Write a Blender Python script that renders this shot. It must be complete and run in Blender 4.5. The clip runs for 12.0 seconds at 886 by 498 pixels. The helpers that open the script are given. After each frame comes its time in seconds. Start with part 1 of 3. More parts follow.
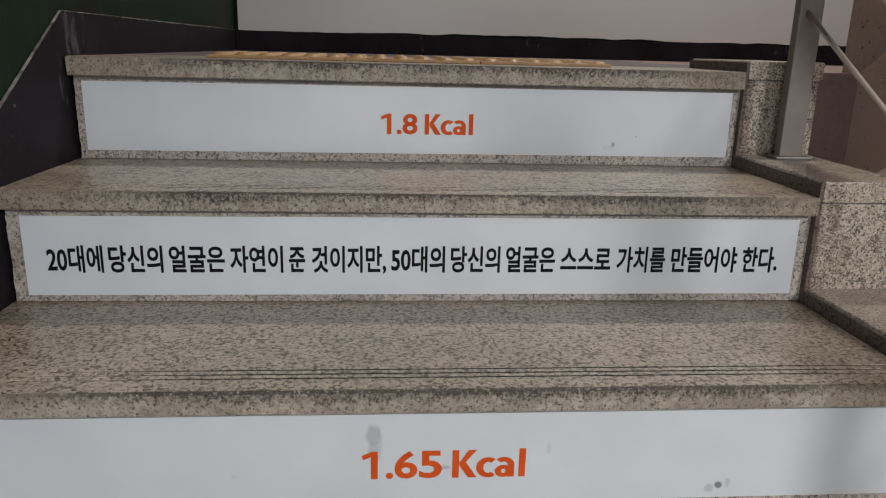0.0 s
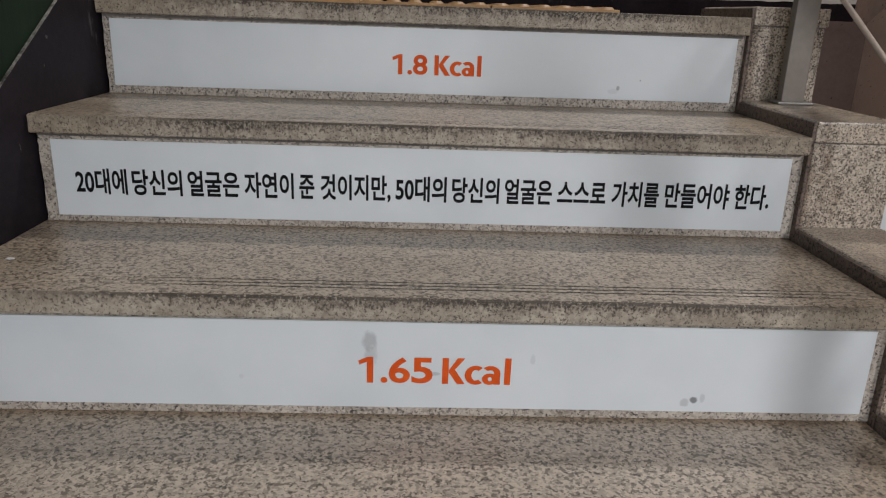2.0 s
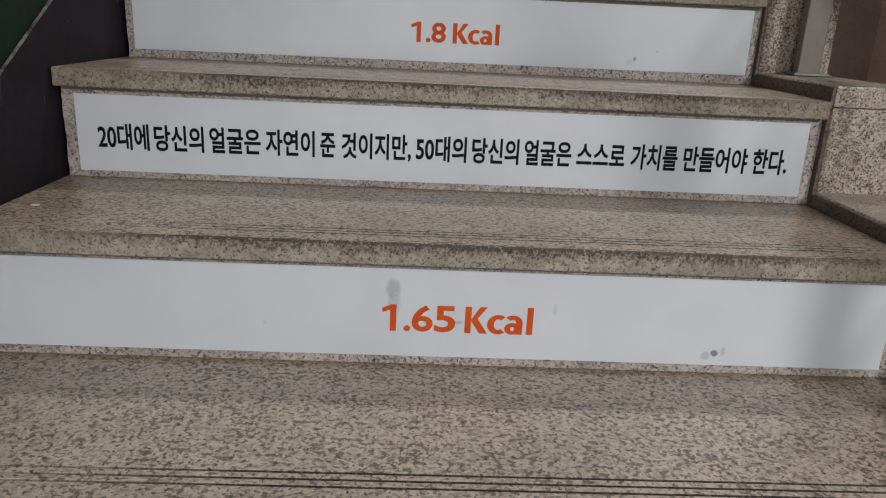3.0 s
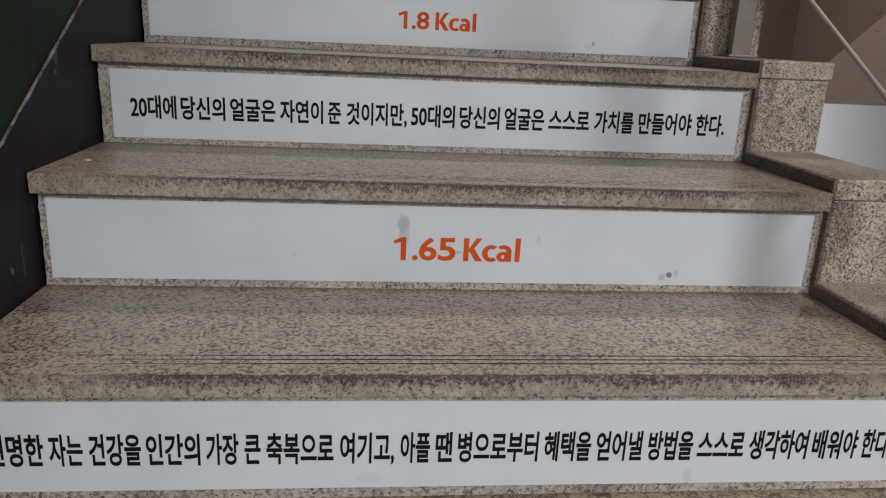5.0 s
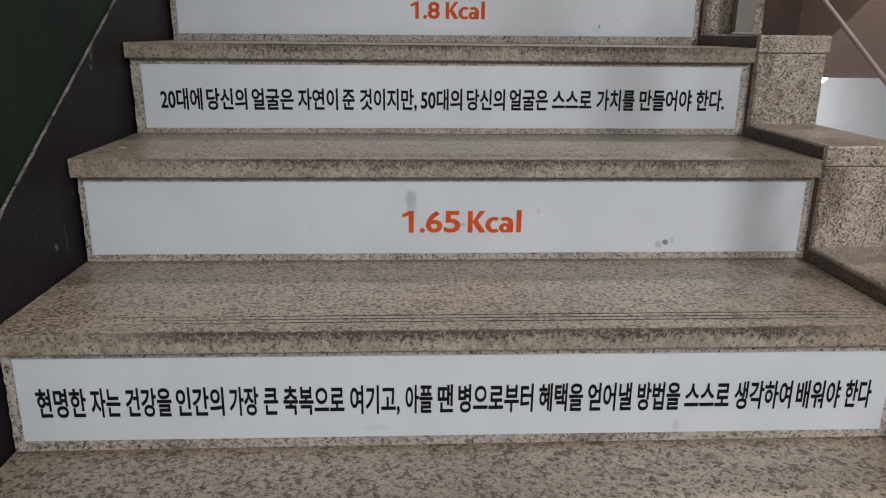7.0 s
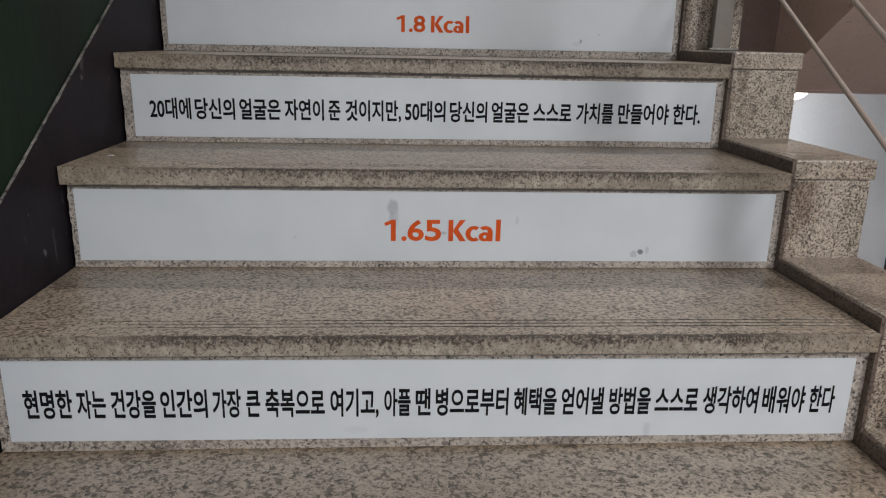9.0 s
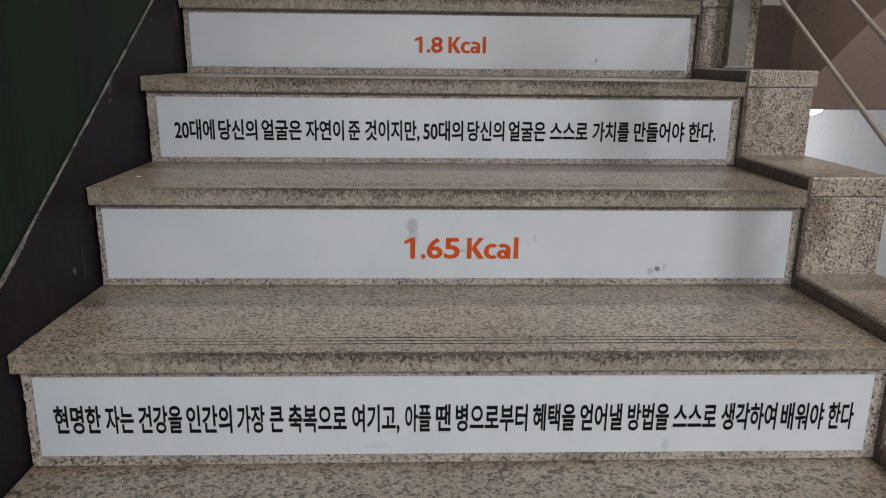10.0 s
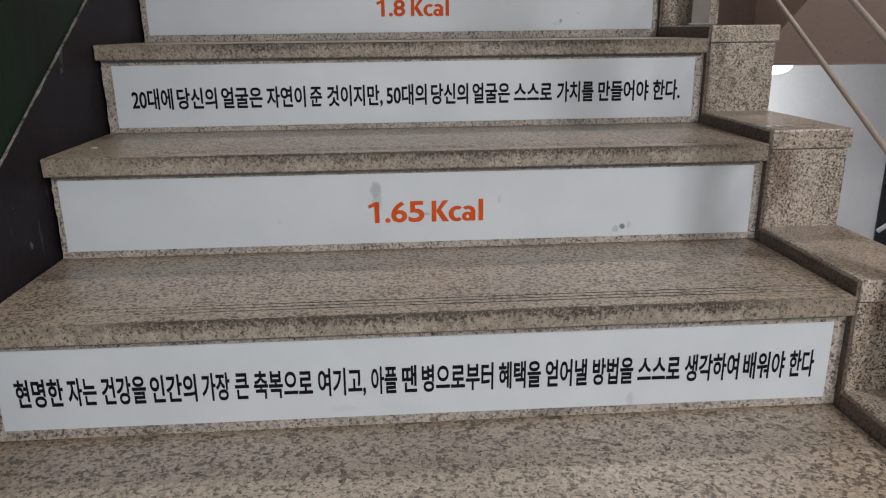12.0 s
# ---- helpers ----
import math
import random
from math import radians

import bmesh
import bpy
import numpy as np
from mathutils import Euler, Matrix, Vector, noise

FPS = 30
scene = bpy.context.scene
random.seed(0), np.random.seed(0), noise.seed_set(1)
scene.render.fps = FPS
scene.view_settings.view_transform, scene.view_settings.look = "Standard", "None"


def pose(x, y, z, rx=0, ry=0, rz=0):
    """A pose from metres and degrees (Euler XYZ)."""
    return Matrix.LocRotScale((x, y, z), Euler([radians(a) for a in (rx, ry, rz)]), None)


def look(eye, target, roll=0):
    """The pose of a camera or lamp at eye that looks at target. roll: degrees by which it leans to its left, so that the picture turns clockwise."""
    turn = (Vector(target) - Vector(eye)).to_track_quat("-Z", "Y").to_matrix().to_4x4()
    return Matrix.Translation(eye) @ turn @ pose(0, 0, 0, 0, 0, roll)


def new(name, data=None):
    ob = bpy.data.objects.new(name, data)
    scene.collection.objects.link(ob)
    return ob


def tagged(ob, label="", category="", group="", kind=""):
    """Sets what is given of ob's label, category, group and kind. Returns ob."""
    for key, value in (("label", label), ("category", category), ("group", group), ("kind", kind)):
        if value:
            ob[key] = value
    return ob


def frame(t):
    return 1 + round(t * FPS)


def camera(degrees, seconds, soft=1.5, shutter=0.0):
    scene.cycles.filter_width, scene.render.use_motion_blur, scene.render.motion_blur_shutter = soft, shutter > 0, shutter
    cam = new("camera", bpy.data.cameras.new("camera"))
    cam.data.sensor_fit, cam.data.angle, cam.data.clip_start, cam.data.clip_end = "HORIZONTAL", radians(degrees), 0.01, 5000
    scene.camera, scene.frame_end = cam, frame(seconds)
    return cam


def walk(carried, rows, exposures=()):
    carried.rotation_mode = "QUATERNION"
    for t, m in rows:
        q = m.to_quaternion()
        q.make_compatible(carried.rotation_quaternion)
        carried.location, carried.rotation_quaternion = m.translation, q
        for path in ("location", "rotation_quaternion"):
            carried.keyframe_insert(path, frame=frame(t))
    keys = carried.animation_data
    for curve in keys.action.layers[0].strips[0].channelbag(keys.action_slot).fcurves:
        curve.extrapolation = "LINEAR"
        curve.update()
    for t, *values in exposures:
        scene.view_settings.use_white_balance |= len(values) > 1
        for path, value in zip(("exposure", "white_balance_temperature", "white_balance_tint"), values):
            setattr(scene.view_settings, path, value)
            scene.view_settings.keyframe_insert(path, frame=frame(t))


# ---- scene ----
cam = camera(62.0, 12.0, soft=1.15)
PATH = [
    (0, (-0.037, -0.5, 0.757), (0.123, 1.422, 0.23), 1.5),
    (0.5, (-0.024, -0.519, 0.753), (0.117, 1.4, 0.207), 2.0),
    (1, (0.0, -0.541, 0.749), (0.077, 1.38, 0.199), 1.4),
    (1.5, (0.012, -0.56, 0.734), (0.088, 1.352, 0.141), 1.35),
    (2, (0.007, -0.581, 0.714), (0.087, 1.323, 0.104), 2.1),
    (2.5, (-0.011, -0.601, 0.675), (0.077, 1.306, 0.079), 2.5),
    (2.7, (-0.015, -0.601, 0.658), (0.063, 1.305, 0.057), 2.7),
    (4.3, (-0.087, -0.734, 0.61), (0.077, 1.184, 0.066), 2.6),
    (4.5, (-0.092, -0.758, 0.597), (0.089, 1.155, 0.041), 2.1),
    (5, (-0.107, -0.819, 0.583), (0.1, 1.091, 0.029), 2.7),
    (5.5, (-0.116, -0.848, 0.572), (0.047, 1.068, 0.022), 1.8),
    (6, (-0.109, -0.866, 0.567), (0.046, 1.042, -0.014), 2.1),
    (6.5, (-0.08, -0.879, 0.565), (0.052, 1.038, 0.011), 0.9),
    (7, (-0.058, -0.912, 0.568), (0.044, 1.003, 0.001), 0.6),
    (9, (-0.042, -0.946, 0.576), (0.084, 0.975, 0.033), 1.2),
    (9.5, (-0.052, -0.954, 0.58), (0.037, 0.969, 0.039), 0.7),
    (10, (-0.049, -0.964, 0.585), (0.035, 0.969, 0.082), 0.7),
    (10.5, (-0.033, -0.967, 0.578), (0.072, 0.981, 0.141), 0.8),
    (11, (-0.019, -0.965, 0.577), (0.069, 0.984, 0.134), 0.3),
    (11.5, (-0.017, -0.961, 0.572), (0.083, 0.972, 0.068), 0.4),
    (12, (-0.021, -0.965, 0.566), (0.114, 0.946, -0.007), -0.6),
]
EXPOSURES = [(0.0, 0.03), (2.7, 0.0), (4.3, -0.1), (6.0, -0.13), (9.0, -0.16), (10.5, -0.19), (12.0, -0.13)]
walk(cam, [(t, look(eye, target, roll)) for t, eye, target, roll in PATH], EXPOSURES)

# ---- light: two ceiling lamps of the stairwell, a lamp behind right, an added fill ----
def disc_light(name, place, target, power, size, colour):
    data = bpy.data.lights.new(name, "AREA")
    data.shape, data.size, data.energy, data.color = "DISK", size, power, colour
    ob = new(name, data)
    ob.matrix_world = look(place, target)
    return ob


world = bpy.data.worlds.new("World")
world.use_nodes = True
world.node_tree.nodes["Background"].inputs[0].default_value = (0.5, 0.5, 0.5, 1)
world.node_tree.nodes["Background"].inputs[1].default_value = 0.02
scene.world = world
disc_light("landing_light", (1.0, 1.8, 3.12), (0.7, 1.5, 0), 36, 0.28, (1.0, 0.955, 0.92))
disc_light("stairwell_light", (1.63, -0.65, 2.6), (0.7, 0.6, 0.4), 4, 0.26, (1.0, 0.955, 0.93))
disc_light("corridor_light", (1.85, -2.2, 1.75), (0.3, 0.0, 0.2), 43, 0.5, (0.95, 0.955, 1.0))
# unseen fill hung behind the camera to brighten the lower risers; no fixture there
front_fill = disc_light("front_fill_light", (-0.02, -1.75, 0.70), (-0.05, 0.0, 0.1), 13.0, 1.1, (0.93, 0.955, 1.0))
front_fill.data.shape, front_fill.data.size_y = "RECTANGLE", 1.0

# ---- materials ----
def material(name, rough=0.5, metal=0.0):
    m = bpy.data.materials.new(name)
    m.use_nodes = True
    n = m.node_tree.nodes
    b = n["Principled BSDF"]
    b.inputs["Roughness"].default_value, b.inputs["Metallic"].default_value = rough, metal
    return m, n, m.node_tree.links, b


def node(n, kind, **kw):
    x = n.new(kind)
    for key, value in kw.items():
        if key in x.inputs:
            x.inputs[key].default_value = value
    return x


def ramp(n, stops):
    r = n.new("ShaderNodeValToRGB")
    while len(r.color_ramp.elements) < len(stops):
        r.color_ramp.elements.new(0.5)
    for e, (p, c) in zip(r.color_ramp.elements, stops):
        e.position = p
        e.color = (*c, 1) if len(c) == 3 else c
    return r


def mixer(n, l, a, b, fac, mode="MIX"):
    x = n.new("ShaderNodeMix")
    x.data_type, x.blend_type = "RGBA", mode
    for socket, value in ((x.inputs["Factor"], fac), (x.inputs["A"], a), (x.inputs["B"], b)):
        if isinstance(value, bpy.types.NodeSocket):
            l.new(value, socket)
        else:
            socket.default_value = value if not isinstance(value, tuple) else (*value, 1)[:4]
    return x.outputs["Result"]


def calc(n, l, op, a, b=0.0, c=0.0):
    x = n.new("ShaderNodeMath")
    x.operation = op
    for i, value in enumerate((a, b, c)):
        if isinstance(value, bpy.types.NodeSocket):
            l.new(value, x.inputs[i])
        else:
            x.inputs[i].default_value = value
    return x.outputs[0]


def step_up(n, l, value, low, high):
    x = n.new("ShaderNodeMapRange")
    x.interpolation_type = "SMOOTHSTEP"
    l.new(value, x.inputs["Value"])
    x.inputs["From Min"].default_value, x.inputs["From Max"].default_value = low, high
    return x.outputs[0]


def coords(n, l, scale=(1, 1, 1), spread=True):
    """Object coordinates, shifted for each object so that no two pieces carry the same grain."""
    tc = n.new("ShaderNodeTexCoord")
    mp = node(n, "ShaderNodeMapping", Scale=scale)
    l.new(tc.outputs["Object"], mp.inputs["Vector"])
    if spread:
        info = n.new("ShaderNodeObjectInfo")
        mul = n.new("ShaderNodeVectorMath")
        mul.operation = "MULTIPLY"
        comb = n.new("ShaderNodeCombineXYZ")
        for i in range(3):
            l.new(info.outputs["Random"], comb.inputs[i])
        l.new(comb.outputs[0], mul.inputs[0])
        mul.inputs[1].default_value = (37.0, 19.0, 53.0)
        l.new(mul.outputs[0], mp.inputs["Location"])
    return tc.outputs["Object"], mp.outputs[0]


def granite(name, light, mid, dark, flecks, rough, kind, size=155.0, depth=0.55, mica_at=0.80, mica_size=235.0):
    """Speckled granite: pale feldspar, grey quartz, black mica; kind adds the dirt of a tread or of a cut edge."""
    m, n, l, b = material(name, rough)
    own, v = coords(n, l)
    grain = node(n, "ShaderNodeTexVoronoi", Scale=250.0, Randomness=1.0)
    warp = node(n, "ShaderNodeTexNoise", Scale=160.0, Detail=2.0)
    l.new(v, warp.inputs["Vector"])
    add = n.new("ShaderNodeVectorMath")
    add.operation = "MULTIPLY_ADD"
    l.new(warp.outputs["Color"], add.inputs[0])
    add.inputs[1].default_value = (0.006, 0.006, 0.006)
    l.new(v, add.inputs[2])
    l.new(add.outputs[0], grain.inputs["Vector"])
    pick = n.new("ShaderNodeSeparateColor")
    l.new(grain.outputs["Color"], pick.inputs[0])
    tone = ramp(n, [(0.0, mid), (0.3, tuple(0.5 * (a + c) for a, c in zip(mid, light))), (0.62, light), (1.0, tuple(min(1, 1.12 * a) for a in light))])
    l.new(pick.outputs[0], tone.inputs[0])
    speck = node(n, "ShaderNodeTexNoise", Scale=size, Detail=3.5, Roughness=0.55)
    l.new(v, speck.inputs["Vector"])
    cloud = node(n, "ShaderNodeTexNoise", Scale=28.0, Detail=2.0)
    l.new(v, cloud.inputs["Vector"])
    total = calc(n, l, "MULTIPLY_ADD", cloud.outputs["Fac"], 0.25, speck.outputs["Fac"])
    black = step_up(n, l, total, 0.725 - flecks, 0.775 - flecks)
    sep = n.new("ShaderNodeSeparateXYZ")
    l.new(own, sep.inputs[0])
    x, y, z = sep.outputs
    body = tone.outputs[0]
    if kind == "tread":
        # the sawn nose is cloudier and less speckled than the polished top
        sawn = calc(n, l, "SUBTRACT", 1.0, step_up(n, l, y, 0.0012, 0.0034))
        black = calc(n, l, "MULTIPLY", black, calc(n, l, "MULTIPLY_ADD", sawn, -0.6, 1.0))
        murk = node(n, "ShaderNodeTexNoise", Scale=70.0, Detail=4.0)
        l.new(v, murk.inputs["Vector"])
        dull = ramp(n, [(0.3, tuple(0.95 * a for a in mid)), (0.66, tuple(c * a for a, c in zip(light, (0.88, 0.92, 0.90))))])
        l.new(murk.outputs["Fac"], dull.inputs[0])
        body = mixer(n, l, body, dull.outputs[0], calc(n, l, "MULTIPLY", sawn, 0.75))
        brown = node(n, "ShaderNodeTexNoise", Scale=32.0, Detail=4.0, Roughness=0.6)
        l.new(v, brown.inputs["Vector"])
        soak = calc(n, l, "MULTIPLY", sawn, step_up(n, l, brown.outputs["Fac"], 0.44, 0.70))
        body = mixer(n, l, body, (0.15, 0.115, 0.083), calc(n, l, "MULTIPLY", soak, 0.36))
    colour = mixer(n, l, body, tuple(depth * c + (1 - depth) * a for a, c in zip(mid, dark)), black)
    mica = node(n, "ShaderNodeTexNoise", Scale=mica_size, Detail=2.5, Roughness=0.5)
    l.new(v, mica.inputs["Vector"])
    spots = step_up(n, l, calc(n, l, "MULTIPLY_ADD", total, 0.3, mica.outputs["Fac"]), mica_at, mica_at + 0.065)
    if kind == "tread":
        spots = calc(n, l, "MULTIPLY", spots, calc(n, l, "MULTIPLY_ADD", sawn, -0.25, 1.0))
    colour = mixer(n, l, colour, tuple(0.6 * c for c in dark), spots)
    # broad cloudiness of the slab
    wide = node(n, "ShaderNodeTexNoise", Scale=5.0, Detail=4.0)
    l.new(v, wide.inputs["Vector"])
    haze = ramp(n, [(0.3, (0.82, 0.79, 0.74)), (0.7, (1.05, 1.03, 1.0))])
    l.new(wide.outputs["Fac"], haze.inputs[0])
    colour = mixer(n, l, colour, haze.outputs[0], 0.8, "MULTIPLY")
    if kind == "tread":
        # trodden dirt: a ragged dark line on the nose, dirt in the grooves, yellowed ends and a greasy back
        stain = node(n, "ShaderNodeTexNoise", Scale=1.0, Detail=5.0, Roughness=0.65)
        _, sv = coords(n, l, (170, 170, 120))
        l.new(sv, stain.inputs["Vector"])
        broad = node(n, "ShaderNodeTexNoise", Scale=7.0, Detail=2.0)
        l.new(v, broad.inputs["Vector"])
        edge = calc(n, l, "MULTIPLY", step_up(n, l, z, -0.024, -0.003), step_up(n, l, calc(n, l, "MULTIPLY", y, -1.0), -0.010, -0.003))
        rag = step_up(n, l, calc(n, l, "MULTIPLY_ADD", broad.outputs["Fac"], 1.1, calc(n, l, "MULTIPLY_ADD", edge, 0.6, calc(n, l, "MULTIPLY", stain.outputs["Fac"], 1.8))), 1.54, 2.18)
        rag = calc(n, l, "MULTIPLY", rag, step_up(n, l, calc(n, l, "MULTIPLY", y, -1.0), -0.016, -0.004))
        middle = calc(n, l, "SUBTRACT", 1.0, step_up(n, l, calc(n, l, "ABSOLUTE", calc(n, l, "SUBTRACT", x, 0.06)), 0.36, 0.60))
        rag = calc(n, l, "MULTIPLY", rag, calc(n, l, "MULTIPLY_ADD", middle, 0.8, 0.2))
        rim = calc(n, l, "MULTIPLY", step_up(n, l, z, -0.0055, -0.0022), step_up(n, l, calc(n, l, "MULTIPLY", y, -1.0), -0.0060, -0.0030))
        rag = calc(n, l, "MULTIPLY", rag, 0.92)
        pits = node(n, "ShaderNodeTexNoise", Scale=300.0, Detail=3.0, Roughness=0.6)
        l.new(v, pits.inputs["Vector"])
        worn = calc(n, l, "MULTIPLY_ADD", stain.outputs["Fac"], 0.5, pits.outputs["Fac"])
        rag = calc(n, l, "MULTIPLY", rag, calc(n, l, "MULTIPLY_ADD", step_up(n, l, worn, 0.62, 0.84), 0.75, 0.4))
        rag = calc(n, l, "MAXIMUM", rag, calc(n, l, "MULTIPLY", rim, calc(n, l, "MULTIPLY", calc(n, l, "MULTIPLY_ADD", middle, 0.75, 0.2), step_up(n, l, worn, 0.56, 0.70))))
        front = step_up(n, l, calc(n, l, "MULTIPLY", y, -1.0), -0.006, -0.002)
        rag = calc(n, l, "MAXIMUM", rag, calc(n, l, "MULTIPLY", front, calc(n, l, "MULTIPLY", step_up(n, l, worn, 0.83, 0.91), 0.9)))
        colour = mixer(n, l, colour, (0.046, 0.034, 0.025), calc(n, l, "MULTIPLY", rag, 0.95))
        trodden = calc(n, l, "SUBTRACT", 1.0, step_up(n, l, calc(n, l, "ABSOLUTE", calc(n, l, "SUBTRACT", calc(n, l, "MULTIPLY_ADD", broad.outputs["Fac"], 0.3, x), 0.27)), 0.34, 0.62))
        groove = calc(n, l, "MULTIPLY", step_up(n, l, calc(n, l, "MULTIPLY", z, -1.0), 0.0002, 0.0007), step_up(n, l, y, 0.025, 0.028))
        colour = mixer(n, l, colour, (0.03, 0.024, 0.019), calc(n, l, "MULTIPLY", groove, calc(n, l, "MULTIPLY", calc(n, l, "MULTIPLY_ADD", trodden, 0.85, 0.12), calc(n, l, "MULTIPLY_ADD", step_up(n, l, worn, 0.60, 0.78), 0.3, 0.75))))
        foot = step_up(n, l, calc(n, l, "MULTIPLY_ADD", stain.outputs["Fac"], 0.02, y), 0.305, 0.335)
        colour = mixer(n, l, colour, mixer(n, l, colour, (0.60, 0.47, 0.32), 1.0, "MULTIPLY"), calc(n, l, "MULTIPLY", foot, 0.7))
        ends = step_up(n, l, calc(n, l, "MULTIPLY_ADD", broad.outputs["Fac"], 0.25, calc(n, l, "ABSOLUTE", calc(n, l, "SUBTRACT", x, 0.02))), 0.50, 0.78)
        colour = mixer(n, l, colour, mixer(n, l, colour, (0.62, 0.52, 0.37), 1.0, "MULTIPLY"), calc(n, l, "MULTIPLY", ends, 0.42))
    if kind == "curb":
        # brown hand and shoe dirt along the edge towards the steps and in broad upright streaks
        streak = node(n, "ShaderNodeTexNoise", Scale=1.0, Detail=5.0, Roughness=0.65)
        _, kv = coords(n, l, (34, 20, 9))
        l.new(kv, streak.inputs["Vector"])
        near = calc(n, l, "SUBTRACT", 1.0, step_up(n, l, x, 0.662, 0.745))
        grimy = step_up(n, l, calc(n, l, "MULTIPLY_ADD", near, 0.22, streak.outputs["Fac"]), 0.56, 0.80)
        colour = mixer(n, l, colour, mixer(n, l, colour, (0.42, 0.34, 0.28), 1.0, "MULTIPLY"), calc(n, l, "MULTIPLY", grimy, 0.8))
    if kind == "edge":
        grime = node(n, "ShaderNodeTexNoise", Scale=14.0, Detail=5.0, Roughness=0.6)
        l.new(v, grime.inputs["Vector"])
        colour = mixer(n, l, colour, (0.10, 0.08, 0.065), calc(n, l, "MULTIPLY", step_up(n, l, grime.outputs["Fac"], 0.52, 0.75), 0.45))
    l.new(colour, b.inputs["Base Color"])
    gloss = calc(n, l, "MULTIPLY_ADD", wide.outputs["Fac"], 0.25, rough - 0.1)
    if kind == "tread":
        gloss = calc(n, l, "MULTIPLY_ADD", step_up(n, l, calc(n, l, "MULTIPLY", y, -1.0), -0.016, -0.006), 0.3, gloss)
        gloss = calc(n, l, "MULTIPLY_ADD", groove, 0.4, gloss)
    l.new(gloss, b.inputs["Roughness"])
    bump = node(n, "ShaderNodeBump", Strength=0.10, Distance=0.001)
    l.new(speck.outputs["Fac"], bump.inputs["Height"])
    l.new(bump.outputs[0], b.inputs["Normal"])
    return m


def mottled(name, low, high, rough, scale=6.0, grain=90.0, bump_by=0.1, specks=None, stretch=(1, 1, 1), shine=0.5, scuffs=None):
    """Paint, plaster or dirt: two tones at a broad scale, grain at a fine one, dark pits where given."""
    m, n, l, b = material(name, rough)
    own, v = coords(n, l, stretch)
    wide = node(n, "ShaderNodeTexNoise", Scale=scale, Detail=5.0, Roughness=0.6)
    fine = node(n, "ShaderNodeTexNoise", Scale=grain, Detail=3.0)
    for t in (wide, fine):
        l.new(v, t.inputs["Vector"])
    both = calc(n, l, "MULTIPLY_ADD", fine.outputs["Fac"], 0.3, calc(n, l, "MULTIPLY", wide.outputs["Fac"], 0.7))
    tone = ramp(n, [(0.36, low), (0.64, high)])
    l.new(both, tone.inputs[0])
    colour = tone.outputs[0]
    if specks:
        pit = node(n, "ShaderNodeTexNoise", Scale=specks[1], Detail=2.0)
        l.new(v, pit.inputs["Vector"])
        colour = mixer(n, l, colour, specks[0], step_up(n, l, pit.outputs["Fac"], specks[2], specks[2] + 0.05))
    if scuffs:
        _, sv = coords(n, l, scuffs[1])
        rub = node(n, "ShaderNodeTexNoise", Scale=1.0, Detail=6.0, Roughness=0.7)
        l.new(sv, rub.inputs["Vector"])
        zone = node(n, "ShaderNodeTexNoise", Scale=4.0, Detail=1.0)
        l.new(v, zone.inputs["Vector"])
        worn = step_up(n, l, calc(n, l, "MULTIPLY_ADD", zone.outputs["Fac"], 0.5, rub.outputs["Fac"]), scuffs[2], scuffs[2] + 0.12)
        colour = mixer(n, l, colour, scuffs[0], calc(n, l, "MULTIPLY", worn, 0.6))
    l.new(colour, b.inputs["Base Color"])
    l.new(calc(n, l, "MULTIPLY_ADD", wide.outputs["Fac"], 0.2, rough - 0.1), b.inputs["Roughness"])
    bump = node(n, "ShaderNodeBump", Strength=bump_by, Distance=0.002)
    l.new(both, bump.inputs["Height"])
    l.new(bump.outputs[0], b.inputs["Normal"])
    b.inputs["Specular IOR Level"].default_value = shine
    return m


def sheet(name, marks):
    """White printed vinyl on a board: slight grey clouds, gentle waves, and smudges (x, z, width, height, depth) where hands and shoes met it."""
    m, n, l, b = material(name, 0.38)
    own, v = coords(n, l)
    wide = node(n, "ShaderNodeTexNoise", Scale=7.0, Detail=4.0)
    l.new(v, wide.inputs["Vector"])
    tone = ramp(n, [(0.3, (0.612, 0.650, 0.670)), (0.7, (0.675, 0.711, 0.728))])
    l.new(wide.outputs["Fac"], tone.inputs[0])
    colour = tone.outputs[0]
    sep = n.new("ShaderNodeSeparateXYZ")
    l.new(own, sep.inputs[0])
    blot = node(n, "ShaderNodeTexNoise", Scale=120.0, Detail=3.0)
    l.new(v, blot.inputs["Vector"])
    for x, z, w, h, depth in marks:
        dx = calc(n, l, "DIVIDE", calc(n, l, "SUBTRACT", sep.outputs[0], x), w)
        dz = calc(n, l, "DIVIDE", calc(n, l, "SUBTRACT", sep.outputs[2], z), h)
        far = calc(n, l, "ADD", calc(n, l, "MULTIPLY", dx, dx), calc(n, l, "MULTIPLY", dz, dz))
        far = calc(n, l, "MULTIPLY_ADD", blot.outputs["Fac"], 1.5, far)
        hit = calc(n, l, "SUBTRACT", 1.0, step_up(n, l, far, 1.0, 2.0))
        colour = mixer(n, l, colour, (0.10, 0.10, 0.105), calc(n, l, "MULTIPLY", hit, depth))
    l.new(colour, b.inputs["Base Color"])
    wave = node(n, "ShaderNodeTexNoise", Scale=1.0, Detail=1.0)
    _, wv = coords(n, l, (14, 14, 2.5))
    l.new(wv, wave.inputs["Vector"])
    bump = node(n, "ShaderNodeBump", Strength=0.35, Distance=0.006)
    l.new(wave.outputs["Fac"], bump.inputs["Height"])
    l.new(bump.outputs[0], b.inputs["Normal"])
    return m


